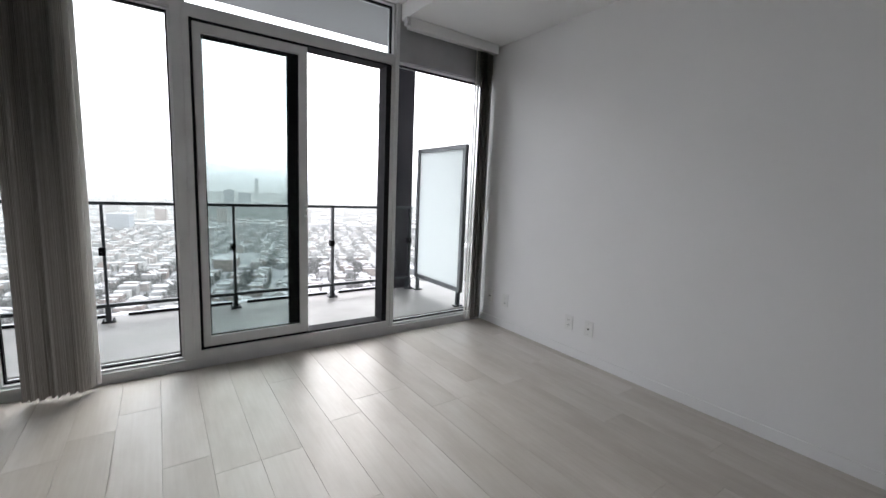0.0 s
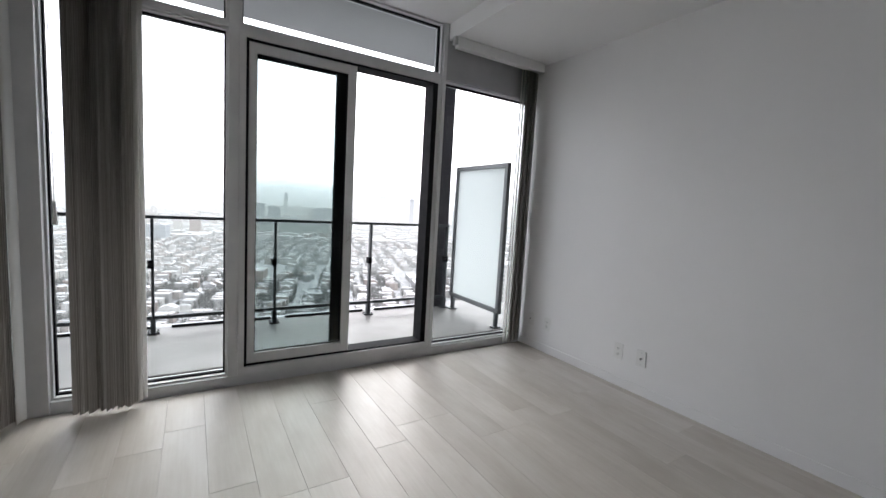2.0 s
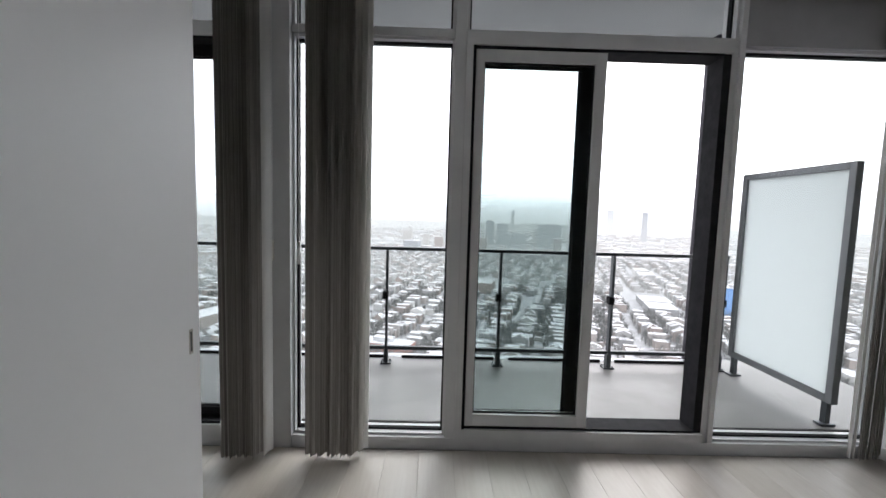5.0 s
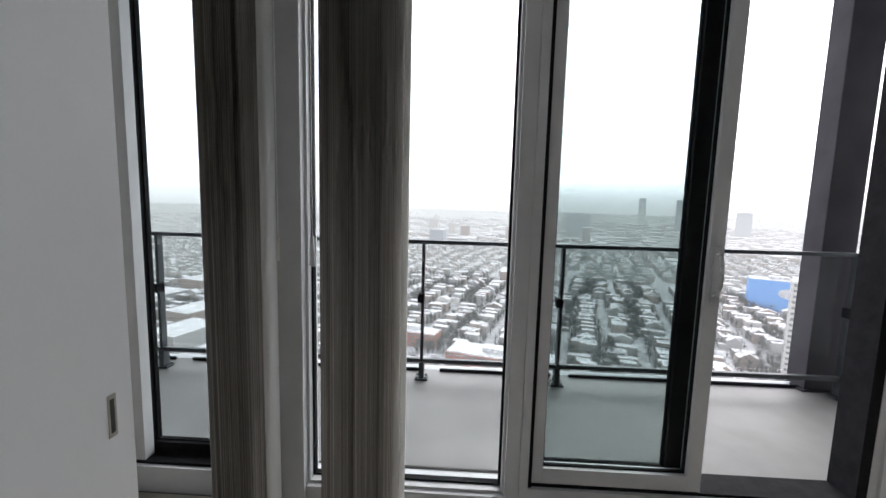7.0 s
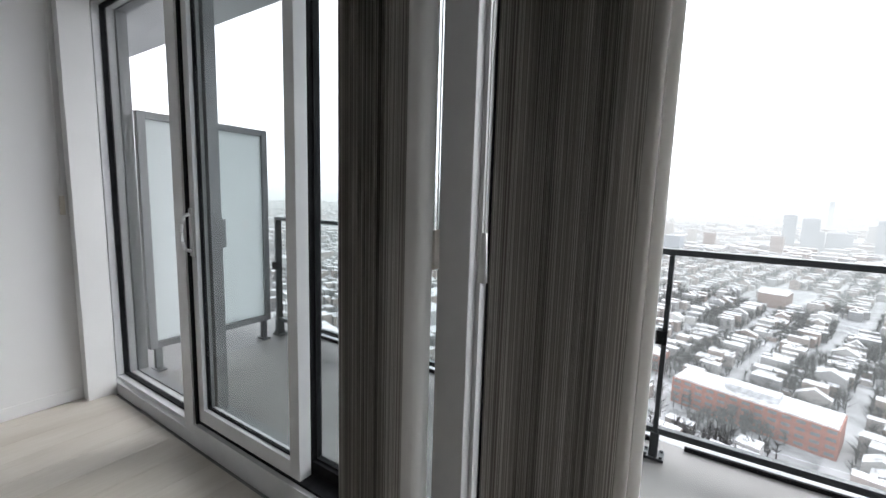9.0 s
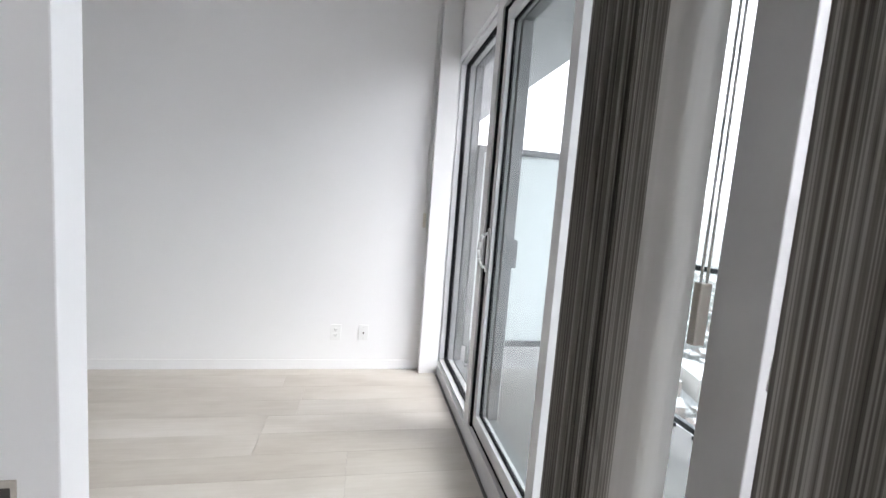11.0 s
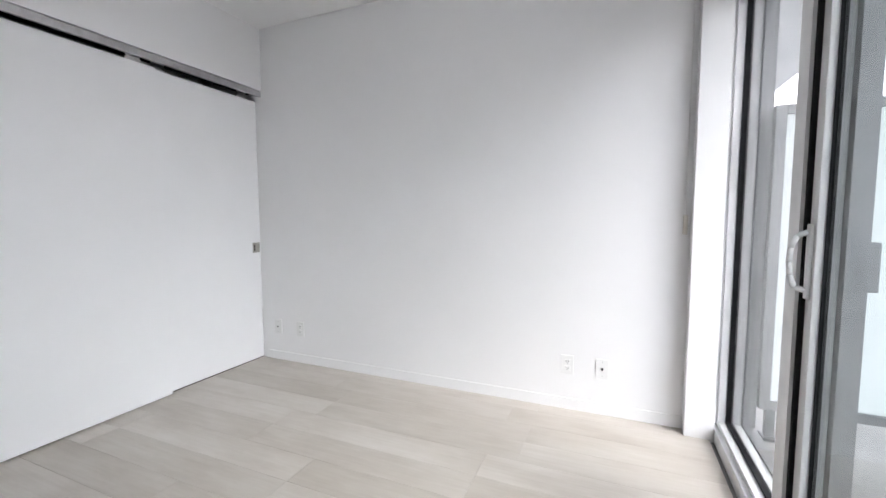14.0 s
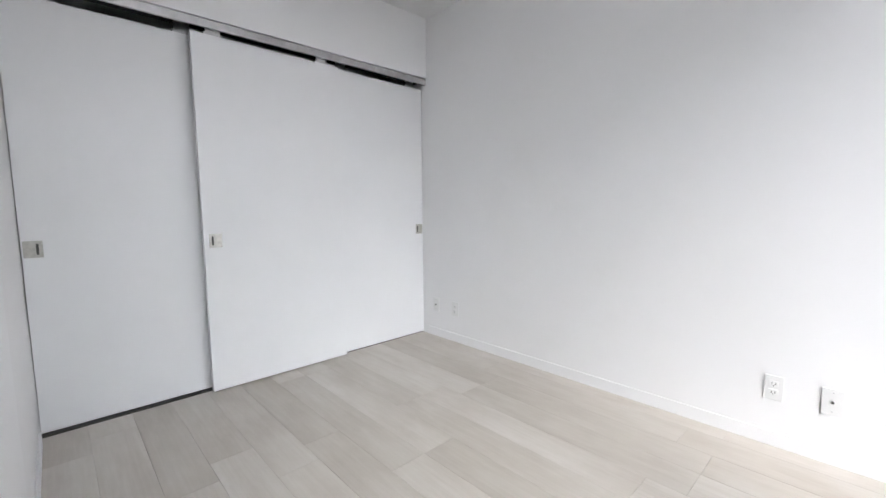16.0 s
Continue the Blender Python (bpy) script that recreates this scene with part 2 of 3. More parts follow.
structure("baseboard_partition", boxes((-3.396, -3.386, -3.22, -2.26, 0.0, 0.07), bevel=0.003), M_WALL, "low white baseboard on the partition", "baseboard")


# ---- window wall ----
def pane(name, parent, x0, x1, y, z0, z1, material=None):
    ob = part(name, boxes((x0, x1, y - 0.004, y + 0.004, z0, z1)), material or M_GLASS, parent)
    ob.visible_shadow = False
    return ob


def fixed_window(name, x0, x1, z0, z1, label, fw=0.03, outer=False):
    """A fixed light: a slim white frame, a black gasket and one pane."""
    w = new(name)
    tagged(w, label, "window", "", "structure")
    part("window_frame", boxes((x0, x0 + fw, -0.035, 0.07, z0, z1), (x1 - fw, x1, -0.035, 0.07, z0, z1),
                               (x0 + fw, x1 - fw, -0.035, 0.07, z0, z0 + fw), (x0 + fw, x1 - fw, -0.035, 0.07, z1 - fw, z1)), M_FRAME, w)
    a, b, c, d = x0 + fw, x1 - fw, z0 + fw, z1 - fw
    g = 0.009
    part("gasket", boxes((a, a + g, 0.0, 0.03, c, d), (b - g, b, 0.0, 0.03, c, d), (a + g, b - g, 0.0, 0.03, c, c + g), (a + g, b - g, 0.0, 0.03, d - g, d)), M_BLACK, w, "black rubber gasket")
    pane("pane", w, a + g, b - g, 0.015, c + g, d - g)
    e = 0.022
    if not outer:
        return w
    part("outer_frame", boxes((x0, a + e, 0.072, 0.125, z0, z1), (b - e, x1, 0.072, 0.125, z0, z1),
                              (a + e, b - e, 0.072, 0.125, z0, c + 0.008), (a + e, b - e, 0.072, 0.125, d - 0.008, z1)), M_DIVF, w, "grey outer frame")
    return w


def mullion(name, x0, x1, z0, z1, y0=-0.06):
    structure(name, boxes((x0, x1, y0, 0.10, z0, z1), bevel=0.003), M_FRAME, "white-grey aluminium window mullion", "mullion")


SILL = 0.062
structure("trim_sill_living", boxes((MX1, 0.0, -0.060, 0.10, -0.012, SILL), bevel=0.004), M_FRAME, "low white aluminium sill under the windows", "sill")
structure("trim_sill_bedroom", boxes((XB, MX0, -0.060, 0.10, -0.012, SILL), bevel=0.004), M_FRAME, "low white aluminium sill under the bedroom windows", "sill")
mullion("trim_mullion_middle", MX0, MX1, -0.012, CEIL, -0.075)
mullion("trim_mullion_left", -2.510, -2.450, SILL, CEIL)
mullion("trim_mullion_right", -1.005, -0.975, SILL, CEIL)
mullion("trim_mullion_bedroom", -4.968, -4.905, SILL, CEIL)
TR0, TR1 = 2.25, 2.285
structure("trim_transom_left", boxes((MX1, -2.510, -0.05, 0.10, TR0, TR1), bevel=0.003), M_FRAME, "white-grey aluminium transom bar", "transom")
structure("trim_transom_door", boxes((-2.450, -1.005, -0.05, 0.10, TR0, TR1), bevel=0.003), M_FRAME, "white-grey aluminium transom bar above the door", "transom")
structure("trim_transom_bedroom", boxes((-4.905, MX0, -0.05, 0.10, TR0, TR1), bevel=0.003), M_FRAME, "white-grey aluminium transom bar above the bedroom door", "transom")
fixed_window("window_1", MX1, -2.510, SILL, TR0, "tall fixed window with a snowy city view", 0.012)
fixed_window("window_2", -0.975, -0.004, SILL, 2.255, "tall fixed window beside the balcony door", 0.012)
fixed_window("window_3", MX1, -2.510, TR1, CEIL, "small transom window below the ceiling", 0.015)
fixed_window("window_4", -2.450, -1.005, TR1, CEIL, "wide transom window above the balcony door", 0.015)
fixed_window("window_5", XB + 0.004, -4.968, SILL, 2.285, "tall fixed window in the bedroom", 0.02, True)
fixed_window("window_6", -4.905, MX0, TR1, CEIL, "wide transom window above the bedroom door", 0.015)


def pull_handle(parent, x, y, z, flip=1):
    """A D-shaped white pull on an oblong plate."""
    h = part("door_handle", boxes((x - 0.013, x + 0.013, y - 0.010, y, z - 0.11, z + 0.11), bevel=0.004), M_FRAME, parent, "white D-shaped pull handle")
    bm = bmesh.new()
    pts = [(z - 0.085, 0.004), (z - 0.075, 0.028), (z - 0.04, 0.040), (z, 0.043), (z + 0.04, 0.040), (z + 0.075, 0.028), (z + 0.085, 0.004)]
    for (za, da), (zb, db) in zip(pts, pts[1:]):
        rod(bm, (x, y - 0.008 - da, za), (x, y - 0.008 - db, zb), 0.008, 10)
    part("grip", bm, M_FRAME, h, smooth=True)


def slider(name, x0, x1, leaf0, leaf1, fix0, fix1, handle_x, label, fs=0.055, jamb=0.04):
    """A sliding balcony door: outer frame with a dark track, a fixed panel outside and a sliding leaf inside."""
    d = new(name)
    tagged(d, label, "sliding door", "", "structure")
    z0, z1 = SILL, TR0
    part("door_frame", boxes((x0, x0 + 0.036, -0.065, 0.10, z0, z1), (x1 - jamb, x1, -0.045, 0.10, z0, z1),
                             (x0 + 0.036, x1 - jamb, -0.065, 0.10, z0, z0 + 0.05), (x0 + 0.036, x1 - jamb, -0.065, 0.10, z1 - 0.035, z1)), M_FRAME, d)
    lining = 0.043 if jamb > 0.025 else 0.001
    part("track", boxes((x0 + 0.036, x0 + 0.052, -0.055, 0.09, z0 + 0.05, z1 - 0.035), (x1 - jamb - lining, x1 - jamb, -0.042, 0.09, z0 + 0.05, z1 - 0.035),
                        (x0 + 0.052, x1 - jamb - lining, -0.045, 0.09, z0 + 0.05, z0 + 0.062), (x0 + 0.052, x1 - jamb - lining, -0.05, 0.09, z1 - 0.047, z1 - 0.035)), M_BLACK, d, "black track lining")
    zb, zt = z0 + 0.066, z1 - 0.05

    def leaf(nm, a, b, ya, yb, material, stile, bottom, lab, wide=0.0, top=0.06):
        sr = wide or stile
        l = part(nm, boxes((a, a + stile, ya, yb, zb, zt), (b - sr, b, ya, yb, zb, zt),
                           (a + stile, b - sr, ya, yb, zb, zb + bottom), (a + stile, b - sr, ya, yb, zt - top, zt), bevel=0.002), material, d, lab)
        g, ym = 0.006, (ya + yb) / 2
        p, q, r, s = a + stile, b - sr, zb + bottom, zt - top
        part("gasket", boxes((p, p + g, ym - 0.008, ym + 0.008, r, s), (q - g, q, ym - 0.008, ym + 0.008, r, s),
                             (p + g, q - g, ym - 0.008, ym + 0.008, r, r + g), (p + g, q - g, ym - 0.008, ym + 0.008, s - g, s)), M_BLACK, l)
        pane("pane", l, p + g, q - g, ym, r + g, s - g, M_DOORGLASS)
        return l

    leaf("fixed_panel", fix0, fix1, 0.025, 0.075, M_BLACK, 0.05, 0.045, "dark framed fixed glass panel", fs)
    lf = leaf("sliding_leaf", leaf0, leaf1, -0.045, 0.010, M_FRAME, 0.045, 0.068, "white framed sliding glass leaf", 0.058)
    pull_handle(lf, handle_x, -0.045, 1.05)
    if fix0 > leaf0 + 0.3:
        part("outer_stile", boxes((leaf0, leaf0 + 0.07, 0.012, 0.062, zb, zt), (leaf0 + 0.07, fix0 - 0.004, 0.012, 0.062, zb, zb + 0.06),
                                  (leaf0 + 0.07, fix0 - 0.004, 0.012, 0.062, zt - 0.065, zt)), M_DIVF, lf, "dark grey outer cladding")
        part("outer_handle", boxes((handle_x - 0.02, handle_x + 0.02, 0.062, 0.10, 0.97, 1.11), bevel=0.006), M_DIVF, lf, "grey outer handle")
    return d


slider("door_1", -2.450, -1.005, -2.396, -1.700, -2.394, -1.722, -1.732, "white sliding balcony door standing half open", 0.092, 0.03)
slider("door_2", -4.905, MX0, -4.851, -4.100, -4.16, MX0 - 0.022, -4.832, "white sliding balcony door standing closed", 0.022, 0.02)


# ---- vertical blinds ----
def vane_mesh(name, width, length, material, seed):
    """A hanging fabric slat, gently curved across, with a hem."""
    me = bpy.data.meshes.new(name)
    bm = bmesh.new()
    uv = bm.loops.layers.uv.new("UVMap")
    n, rows = 6, 2
    grid = []
    for k in range(rows):
        z = -length * k / (rows - 1)
        row = []
        for i in range(n + 1):
            u = i / n - 0.5
            row.append(bm.verts.new((u * width, 0.012 * (1 - 4 * u * u), z)))
        grid.append(row)
    for k in range(rows - 1):
        for i in range(n):
            f = bm.faces.new((grid[k][i], grid[k + 1][i], grid[k + 1][i + 1], grid[k][i + 1]))
            f.smooth = True
            for lp, (a, b) in zip(f.loops, ((i, k), (i, k + 1), (i + 1, k + 1), (i + 1, k))):
                lp[uv].uv = (a / n * width * 10 + seed, b * length)
    bmesh.ops.solidify(bm, geom=bm.faces[:], thickness=0.0012)
    bm.to_mesh(me)
    bm.free()
    me.materials.append(material)
    return me


def vertical_blind(x0, x1, yc, n, top, turn, label, seed, whites, rail=True):
    """A drawn stack of vanes under its headrail; whites: x, y, width and turn of the vanes that show their ivory back."""
    rng = random.Random(seed)
    cx = (x0 + x1) / 2
    b = thing("vertical_blind", label, "blind", at=(cx, yc, 0))
    if rail:
        part("headrail", boxes((x0 - 0.03 - cx, x1 + 0.06 - cx, -0.025, 0.025, top, CEIL), bevel=0.003), M_TRIM, b, "white headrail")
    meshes = [vane_mesh("vane", 0.10, top - 0.03, M_VANE, s * 7.3 + seed) for s in range(7)]
    for i in range(n):
        v = new("vane", meshes[i % 7])
        v.parent = b
        v.location = (x0 + (x1 - x0) * (i + 0.5 + rng.uniform(-0.25, 0.25)) / n - cx, rng.uniform(-0.012, 0.008), top)
        v.rotation_euler = (rng.uniform(-0.002, 0.002), rng.uniform(-0.002, 0.002), radians(turn + rng.uniform(-9, 9)))
    for x, y, w, a in whites:
        v = new("vane", vane_mesh("vane_back", w, top - 0.03, M_VANEW, 0))
        v.parent = b
        v["label"] = "ivory back of a turned vane"
        v.location = (x - cx, y - yc, top)
        v.rotation_euler = (0, 0, radians(a))
    return b


vertical_blind(-3.225, -2.972, -0.172, 20, 2.62, 62, "stacked brown-grey striped vertical blind by the window", 1, [(-2.950, -0.148, 0.075, 58), (-2.938, -0.134, 0.05, 70)])
vertical_blind(-3.672, -3.480, -0.195, 17, 2.62, 68, "stacked brown-grey striped vertical blind in the bedroom", 2, [(-3.444, -0.192, 0.092, 80)])
vertical_blind(-0.175, -0.060, -0.118, 9, 2.49, 38, "stacked striped vertical blind drawn against the wall", 3, [(-0.222, -0.108, 0.09, 48), (-0.198, -0.112, 0.08, 42)], False)


def bead_chain(x, y, ztop, zbot, label):
    c = thing("blind_chain", label, "blind cord", at=(x, y, zbot))
    bm = bmesh.new()
    for dx in (-0.006, 0.006):
        rod(bm, (dx, 0, 0.06), (dx * 0.6, 0, ztop - zbot), 0.0022, 6)
    part("cord", bm, M_PLATE, c)
    part("tensioner", boxes((-0.008, 0.008, -0.011, 0.011, -0.045, 0.06), bevel=0.003), M_BEIGE, c, "ivory plastic tensioner")
    bm = bmesh.new()
    k = 0.07
    while k < 0.75:
        bmesh.ops.create_icosphere(bm, subdivisions=1, radius=0.0032, matrix=Matrix.Translation((-0.006, 0, k)))
        k += 0.012
    tagged(part("beads", bm, M_PLATE, c), kind="stuff")
    return c


bead_chain(-3.452, -0.112, 2.63, 1.10, "thin white bead chain with an ivory tensioner")
bead_chain(-0.030, -0.070, 2.50, 1.14, "thin white bead chain with an ivory tensioner")
bead_chain(XB + 0.012, -0.225, 2.63, 1.13, "thin white bead chain with an ivory tensioner")
cord = thing("hanging_cord", "thin white blind cord with a plastic tassel", "cord", at=(-3.308, -0.115, 1.04))
bm = bmesh.new()
rod(bm, (0, 0, 0.1), (0, 0, 1.6), 0.002, 6)
part("cord", bm, M_PLATE, cord)
bm = bmesh.new()
rod(bm, (0, 0, 0), (0, 0, 0.12), 0.012, 12, 0.007)
part("tassel", bm, M_PLATE, cord, smooth=True)

valance = thing("blind_valance", "white blind headrail with a bracket under the ceiling", "blind", at=(-0.53, -0.15, 2.485))
part("headrail", boxes((-0.42, 0.49, -0.03, 0.03, -0.008, 0.07), bevel=0.004), M_TRIM, valance)
part("bracket", boxes((-0.45, -0.422, -0.02, 0.02, 0.01, 0.07), (-0.445, -0.425, -0.026, 0.026, 0.025, 0.035), bevel=0.002), M_ALU, valance, "small steel mounting bracket")

# ---- sliding partition panel ----
panel = thing("sliding_partition", "white sliding partition panel standing half open", "sliding door", at=(-3.3715, -1.6, 0))
part("panel", boxes((-0.0225, 0.0225, -0.655, 0.643, 0.012, CEIL - 0.01), bevel=0.002), M_DOOR, panel)
part("pull", boxes((0.0225, 0.0242, 0.586, 0.604, 0.860, 0.940), bevel=0.0006), M_BRONZE, panel, "dull nickel recessed pull")
part("pull_recess", boxes((0.0238, 0.0248, 0.590, 0.599, 0.868, 0.932), bevel=0.0003), M_DARK, panel)


# ---- closet ----
def closet_door(x0, x1, y, handle_x, label, slot_side):
    d = thing("closet_door", label, "closet door", "closet doors", at=((x0 + x1) / 2, y, 0))
    w = (x1 - x0) / 2
    part("panel", boxes((-w, w, -0.018, 0.018, 0.008, 2.12), bevel=0.002), M_DOOR, d)
    hx = handle_x - (x0 + x1) / 2
    p = part("pull", boxes((hx - 0.035, hx + 0.035, 0.018, 0.0205, 0.893, 0.975), bevel=0.0008), M_NICKEL, d, "square brushed nickel pull")
    part("pull_recess", boxes((hx + slot_side * 0.016 - 0.005, hx + slot_side * 0.016 + 0.005, 0.0200, 0.0212, 0.908, 0.96)), M_DARK, p)
    for hxx in (-w + 0.12, w - 0.12):
        part("hanger", boxes((hxx - 0.05, hxx + 0.05, -0.008, 0.008, 2.12, 2.137), (hxx - 0.04, hxx + 0.04, -0.004, 0.004, 2.137, 2.185), bevel=0.001), M_ALU, d, "steel roller hanger")
    return d


closet_door(-4.25, -3.390, YC - 0.105, -3.432, "white sliding closet door with a nickel pull", -1)
closet_door(-5.068, -4.148, YC - 0.02, -4.210, "white sliding closet door in front of its neighbour", 1)
closet_door(XB + 0.004, -5.00, YC - 0.062, -5.836, "white sliding closet door against the end wall", 1)
rail = thing("closet_track", "aluminium sliding-door track above the closet", "door track", at=(-4.70, YC, 2.15))
part("fascia", boxes((XB + 4.702, -3.388 + 4.70, -0.004, 0.016, 0.0, 0.045), bevel=0.003), M_ALU, rail, "satin aluminium fascia")
# dark strip added on the floor to deepen the shadow gap below the doors
part("gap_shade", boxes((XB + 4.702, -3.388 + 4.70, -0.13, -0.05, -2.15, -2.1465)), M_DARK, rail, "dark strip painting the shade under the doors")
part("channel", boxes((XB + 4.702, -3.388 + 4.70, -0.14, -0.006, 0.034, 0.048)), M_BLACK, rail, "black channel")
structure("wall_closet_back", boxes((XB, -3.386, YC - 0.72, YC - 0.66, -0.012, CEIL)), M_WALL, "plain white closet back wall", "wall")


# ---- outlets ----
def wall_plate(x, y, z, face, kind, label):
    """A white wall plate; face is the way it looks along x."""
    o = thing("wall_outlet", label, "outlet", "wall outlets", at=(x, y, z))
    part("plate", boxes((min(0, face * 0.006), max(0, face * 0.006), -0.036, 0.036, -0.058, 0.058), bevel=0.0018), M_PLATE, o)
    a, b = sorted((face * 0.0055, face * 0.0085))
    if kind == "duplex":
        for dz in (-0.02, 0.02):
            s = part("socket", boxes((a, b, -0.017, 0.017, dz - 0.014, dz + 0.014), bevel=0.001), M_PLATE, o)
            c, d = sorted((face * 0.0083, face * 0.009))
            part("slots", boxes((c, d, -0.008, -0.0055, dz - 0.004, dz + 0.006), (c, d, 0.0055, 0.008, dz - 0.004, dz + 0.006), (c, d, -0.002, 0.002, dz - 0.011, dz - 0.007)), M_DARK, s)
    else:
        bm = bmesh.new()
        rod(bm, (face * 0.005, 0, 0), (face * 0.014, 0, 0), 0.006, 12)
        part("jack", bm, M_DARK, o, "dark coaxial jack")
        for dz in (-0.042, 0.042):
            bm = bmesh.new()
            rod(bm, (face * 0.005, 0, dz), (face * 0.0072, 0, dz), 0.0032, 10)
            part("screw", bm, M_ALU, o)
    return o


for wy, kind in ((-0.215, "jack"), (-0.423, "duplex"), (-1.145, "duplex"), (-1.327, "jack")):
    wall_plate(0.0, wy, 0.262, -1, kind, "white wall plate with " + ("two sockets" if kind == "duplex" else "a cable jack"))
for wy, kind in ((-0.62, "jack"), (-0.82, "duplex"), (-2.904, "duplex"), (-3.135, "jack")):
    wall_plate(XB, wy, 0.279, 1, kind, "white wall plate with " + ("two sockets" if kind == "duplex" else "a cable jack"))

# ---- balcony ----
structure("pavement_balcony", boxes((-6.6, 0.7, 0.10, 1.31, BALC - 0.2, BALC), bevel=0.006), M_CONC, "damp grey concrete balcony floor", "balcony floor")
structure("ceiling_balcony", boxes((-14.0, 5.0, 0.10, 1.32, 2.84, 3.10)), M_SOFFIT, "grey concrete underside of the balcony above", "balcony ceiling")
structure("wall_facade_head", boxes((-9.0, 3.5, -0.05, 0.10, CEIL + 0.2, 3.10)), M_SOFFIT, "grey facade band above the windows", "wall")
structure("wall_facade_east", boxes((0.15, 3.5, -0.1, 0.10, -0.3, 2.92)), M_FRAME, "grey facade of the next flat", "wall")
structure("wall_facade_west", boxes((-9.0, XB - 0.15, -0.1, 0.10, -0.3, 2.92)), M_FRAME, "grey facade of the next flat", "wall")

# old snow along the slab's outer edge
me_snow = simple("old_snow", (0.62, 0.63, 0.65), (0.74, 0.75, 0.77), 6, 0.8, bump_s=0.4, bump_scale=50)
snow = bmesh.new()
prev = None
srng = random.Random(5)
for i in range(90):
    xx = -5.8 + i * 0.064
    hh, yy = 0.008 + 0.008 * srng.random(), 1.20 + 0.02 * srng.random()
    ring = [snow.verts.new((xx, y, z)) for y, z in ((yy, BALC - 0.002), (yy + 0.03, BALC + hh), (1.26, BALC + hh * 1.2), (1.295, BALC - 0.002))]
    if prev:
        for a in range(3):
            snow.faces.new((prev[a], prev[a + 1], ring[a + 1], ring[a]))
    prev = ring
tagged(solid("snow_edge", snow, me_snow, True), "thin strip of old snow on the balcony edge", "snow", "", "stuff")

YR = 1.055
rail_t = thing("balcony_railing", "dark steel balcony railing with clear glass panels", "railing", at=(-3.0, YR, BALC))
RX0, RX1 = -5.785, -0.17
part("top_rail", boxes((RX0 + 3, RX1 + 3, -0.024, 0.024, 0.948, 0.975), bevel=0.004), M_RAIL, rail_t)
part("bottom_rail", boxes((RX0 + 3, RX1 + 3, -0.016, 0.016, 0.118, 0.148), bevel=0.003), M_RAIL, rail_t)
posts = [-5.77 + 0.93 * k for k in range(7)]
for px in posts:
    p = part("post", boxes((-0.010, 0.010, -0.026, 0.026, 0.012, 0.947), bevel=0.002), M_RAIL, rail_t)
    p.location.x = px + 3.0
    bm = boxes((-0.045, 0.045, -0.040, 0.040, 0.0, 0.013), bevel=0.002)
    box(bm, -0.018, 0.018, -0.032, 0.032, 0.013, 0.13, bevel=0.004)
    for sx in (-0.032, 0.032):
        for sy in (-0.027, 0.027):
            rod(bm, (sx, sy, 0.011), (sx, sy, 0.024), 0.007, 6)
    part("base_shoe", bm, M_RAIL, p)
    part("glass_clamp", boxes((-0.032, 0.010, -0.044, 0.02, 0.548, 0.610), bevel=0.003), M_BLACK, p)
for a, b in zip(posts, posts[1:]):
    # thin dark strip between posts, just outside the railing
    part("edge_strip", boxes((a + 3.12, b + 2.99, 0.125, 0.140, 0.0, 0.022), bevel=0.002), M_BLACK, rail_t, "thin dark strip near the slab edge")
    g = part("glass_panel", boxes((a + 3.026, b + 2.974, 0.030, 0.038, 0.165, 0.942)), M_CLEAR, rail_t, "clear glass panel")
    g.visible_shadow = False


def divider(x, label, y1=0.965):
    d = thing("balcony_divider", label, "privacy screen", "balcony dividers", at=(x, 0.0, BALC))
    y0, z0, z1 = 0.112, 0.15, 1.63
    part("frame", boxes((-0.022, 0.022, y0, y0 + 0.045, z0, z1), (-0.022, 0.022, y1 - 0.045, y1, z0, z1),
                        (-0.022, 0.022, y0 + 0.045, y1 - 0.045, z0, z0 + 0.045), (-0.022, 0.022, y0 + 0.045, y1 - 0.045, z1 - 0.045, z1), bevel=0.003), M_DIVF, d)
    part("frosted_panel", boxes((-0.005, 0.005, y0 + 0.045, y1 - 0.045, z0 + 0.045, z1 - 0.045)), M_FROST, d, "frosted pale green glass")
    for yy in (y0 + 0.05, y1 - 0.05):
        part("foot", boxes((-0.045, 0.045, yy - 0.03, yy + 0.03, 0.0, 0.015), (-0.015, 0.015, yy - 0.02, yy + 0.02, 0.015, z0), bevel=0.002), M_RAIL, d)
    return d


divider(-0.115, "frosted glass balcony divider in a grey frame", 1.01)
dv = divider(-5.78, "frosted glass balcony divider with a small notice")
part("notice", boxes((0.006, 0.008, 0.76, 0.81, 0.88, 0.96)), M_PLATE, dv, "small white notice")

for cx in (-0.235, -5.645):
    c = thing("facade_column", "dark steel facade column outside the railing", "column", "facade columns", at=(cx, 1.215, BALC))
    part("shaft", boxes((-0.11, 0.11, -0.08, 0.08, 0.014, 2.764), bevel=0.006), M_COL, c)
    part("base", boxes((-0.125, 0.125, -0.09, 0.09, 0.0, 0.014), bevel=0.002), M_COL, c)

# ---- city far below ----
GROUND = -92.0
M_SNOWG = simple("snowy_ground", (0.10, 0.10, 0.105), (0.40, 0.405, 0.415), 0.12, 0.9, detail=8)
M_SNOWR = simple("snowy_roof", (0.24, 0.235, 0.235), (0.66, 0.665, 0.68), 0.45, 0.9, detail=6)
M_ROAD = simple("slushy_road", (0.20, 0.20, 0.205), (0.40, 0.40, 0.41), 0.06, 0.8)


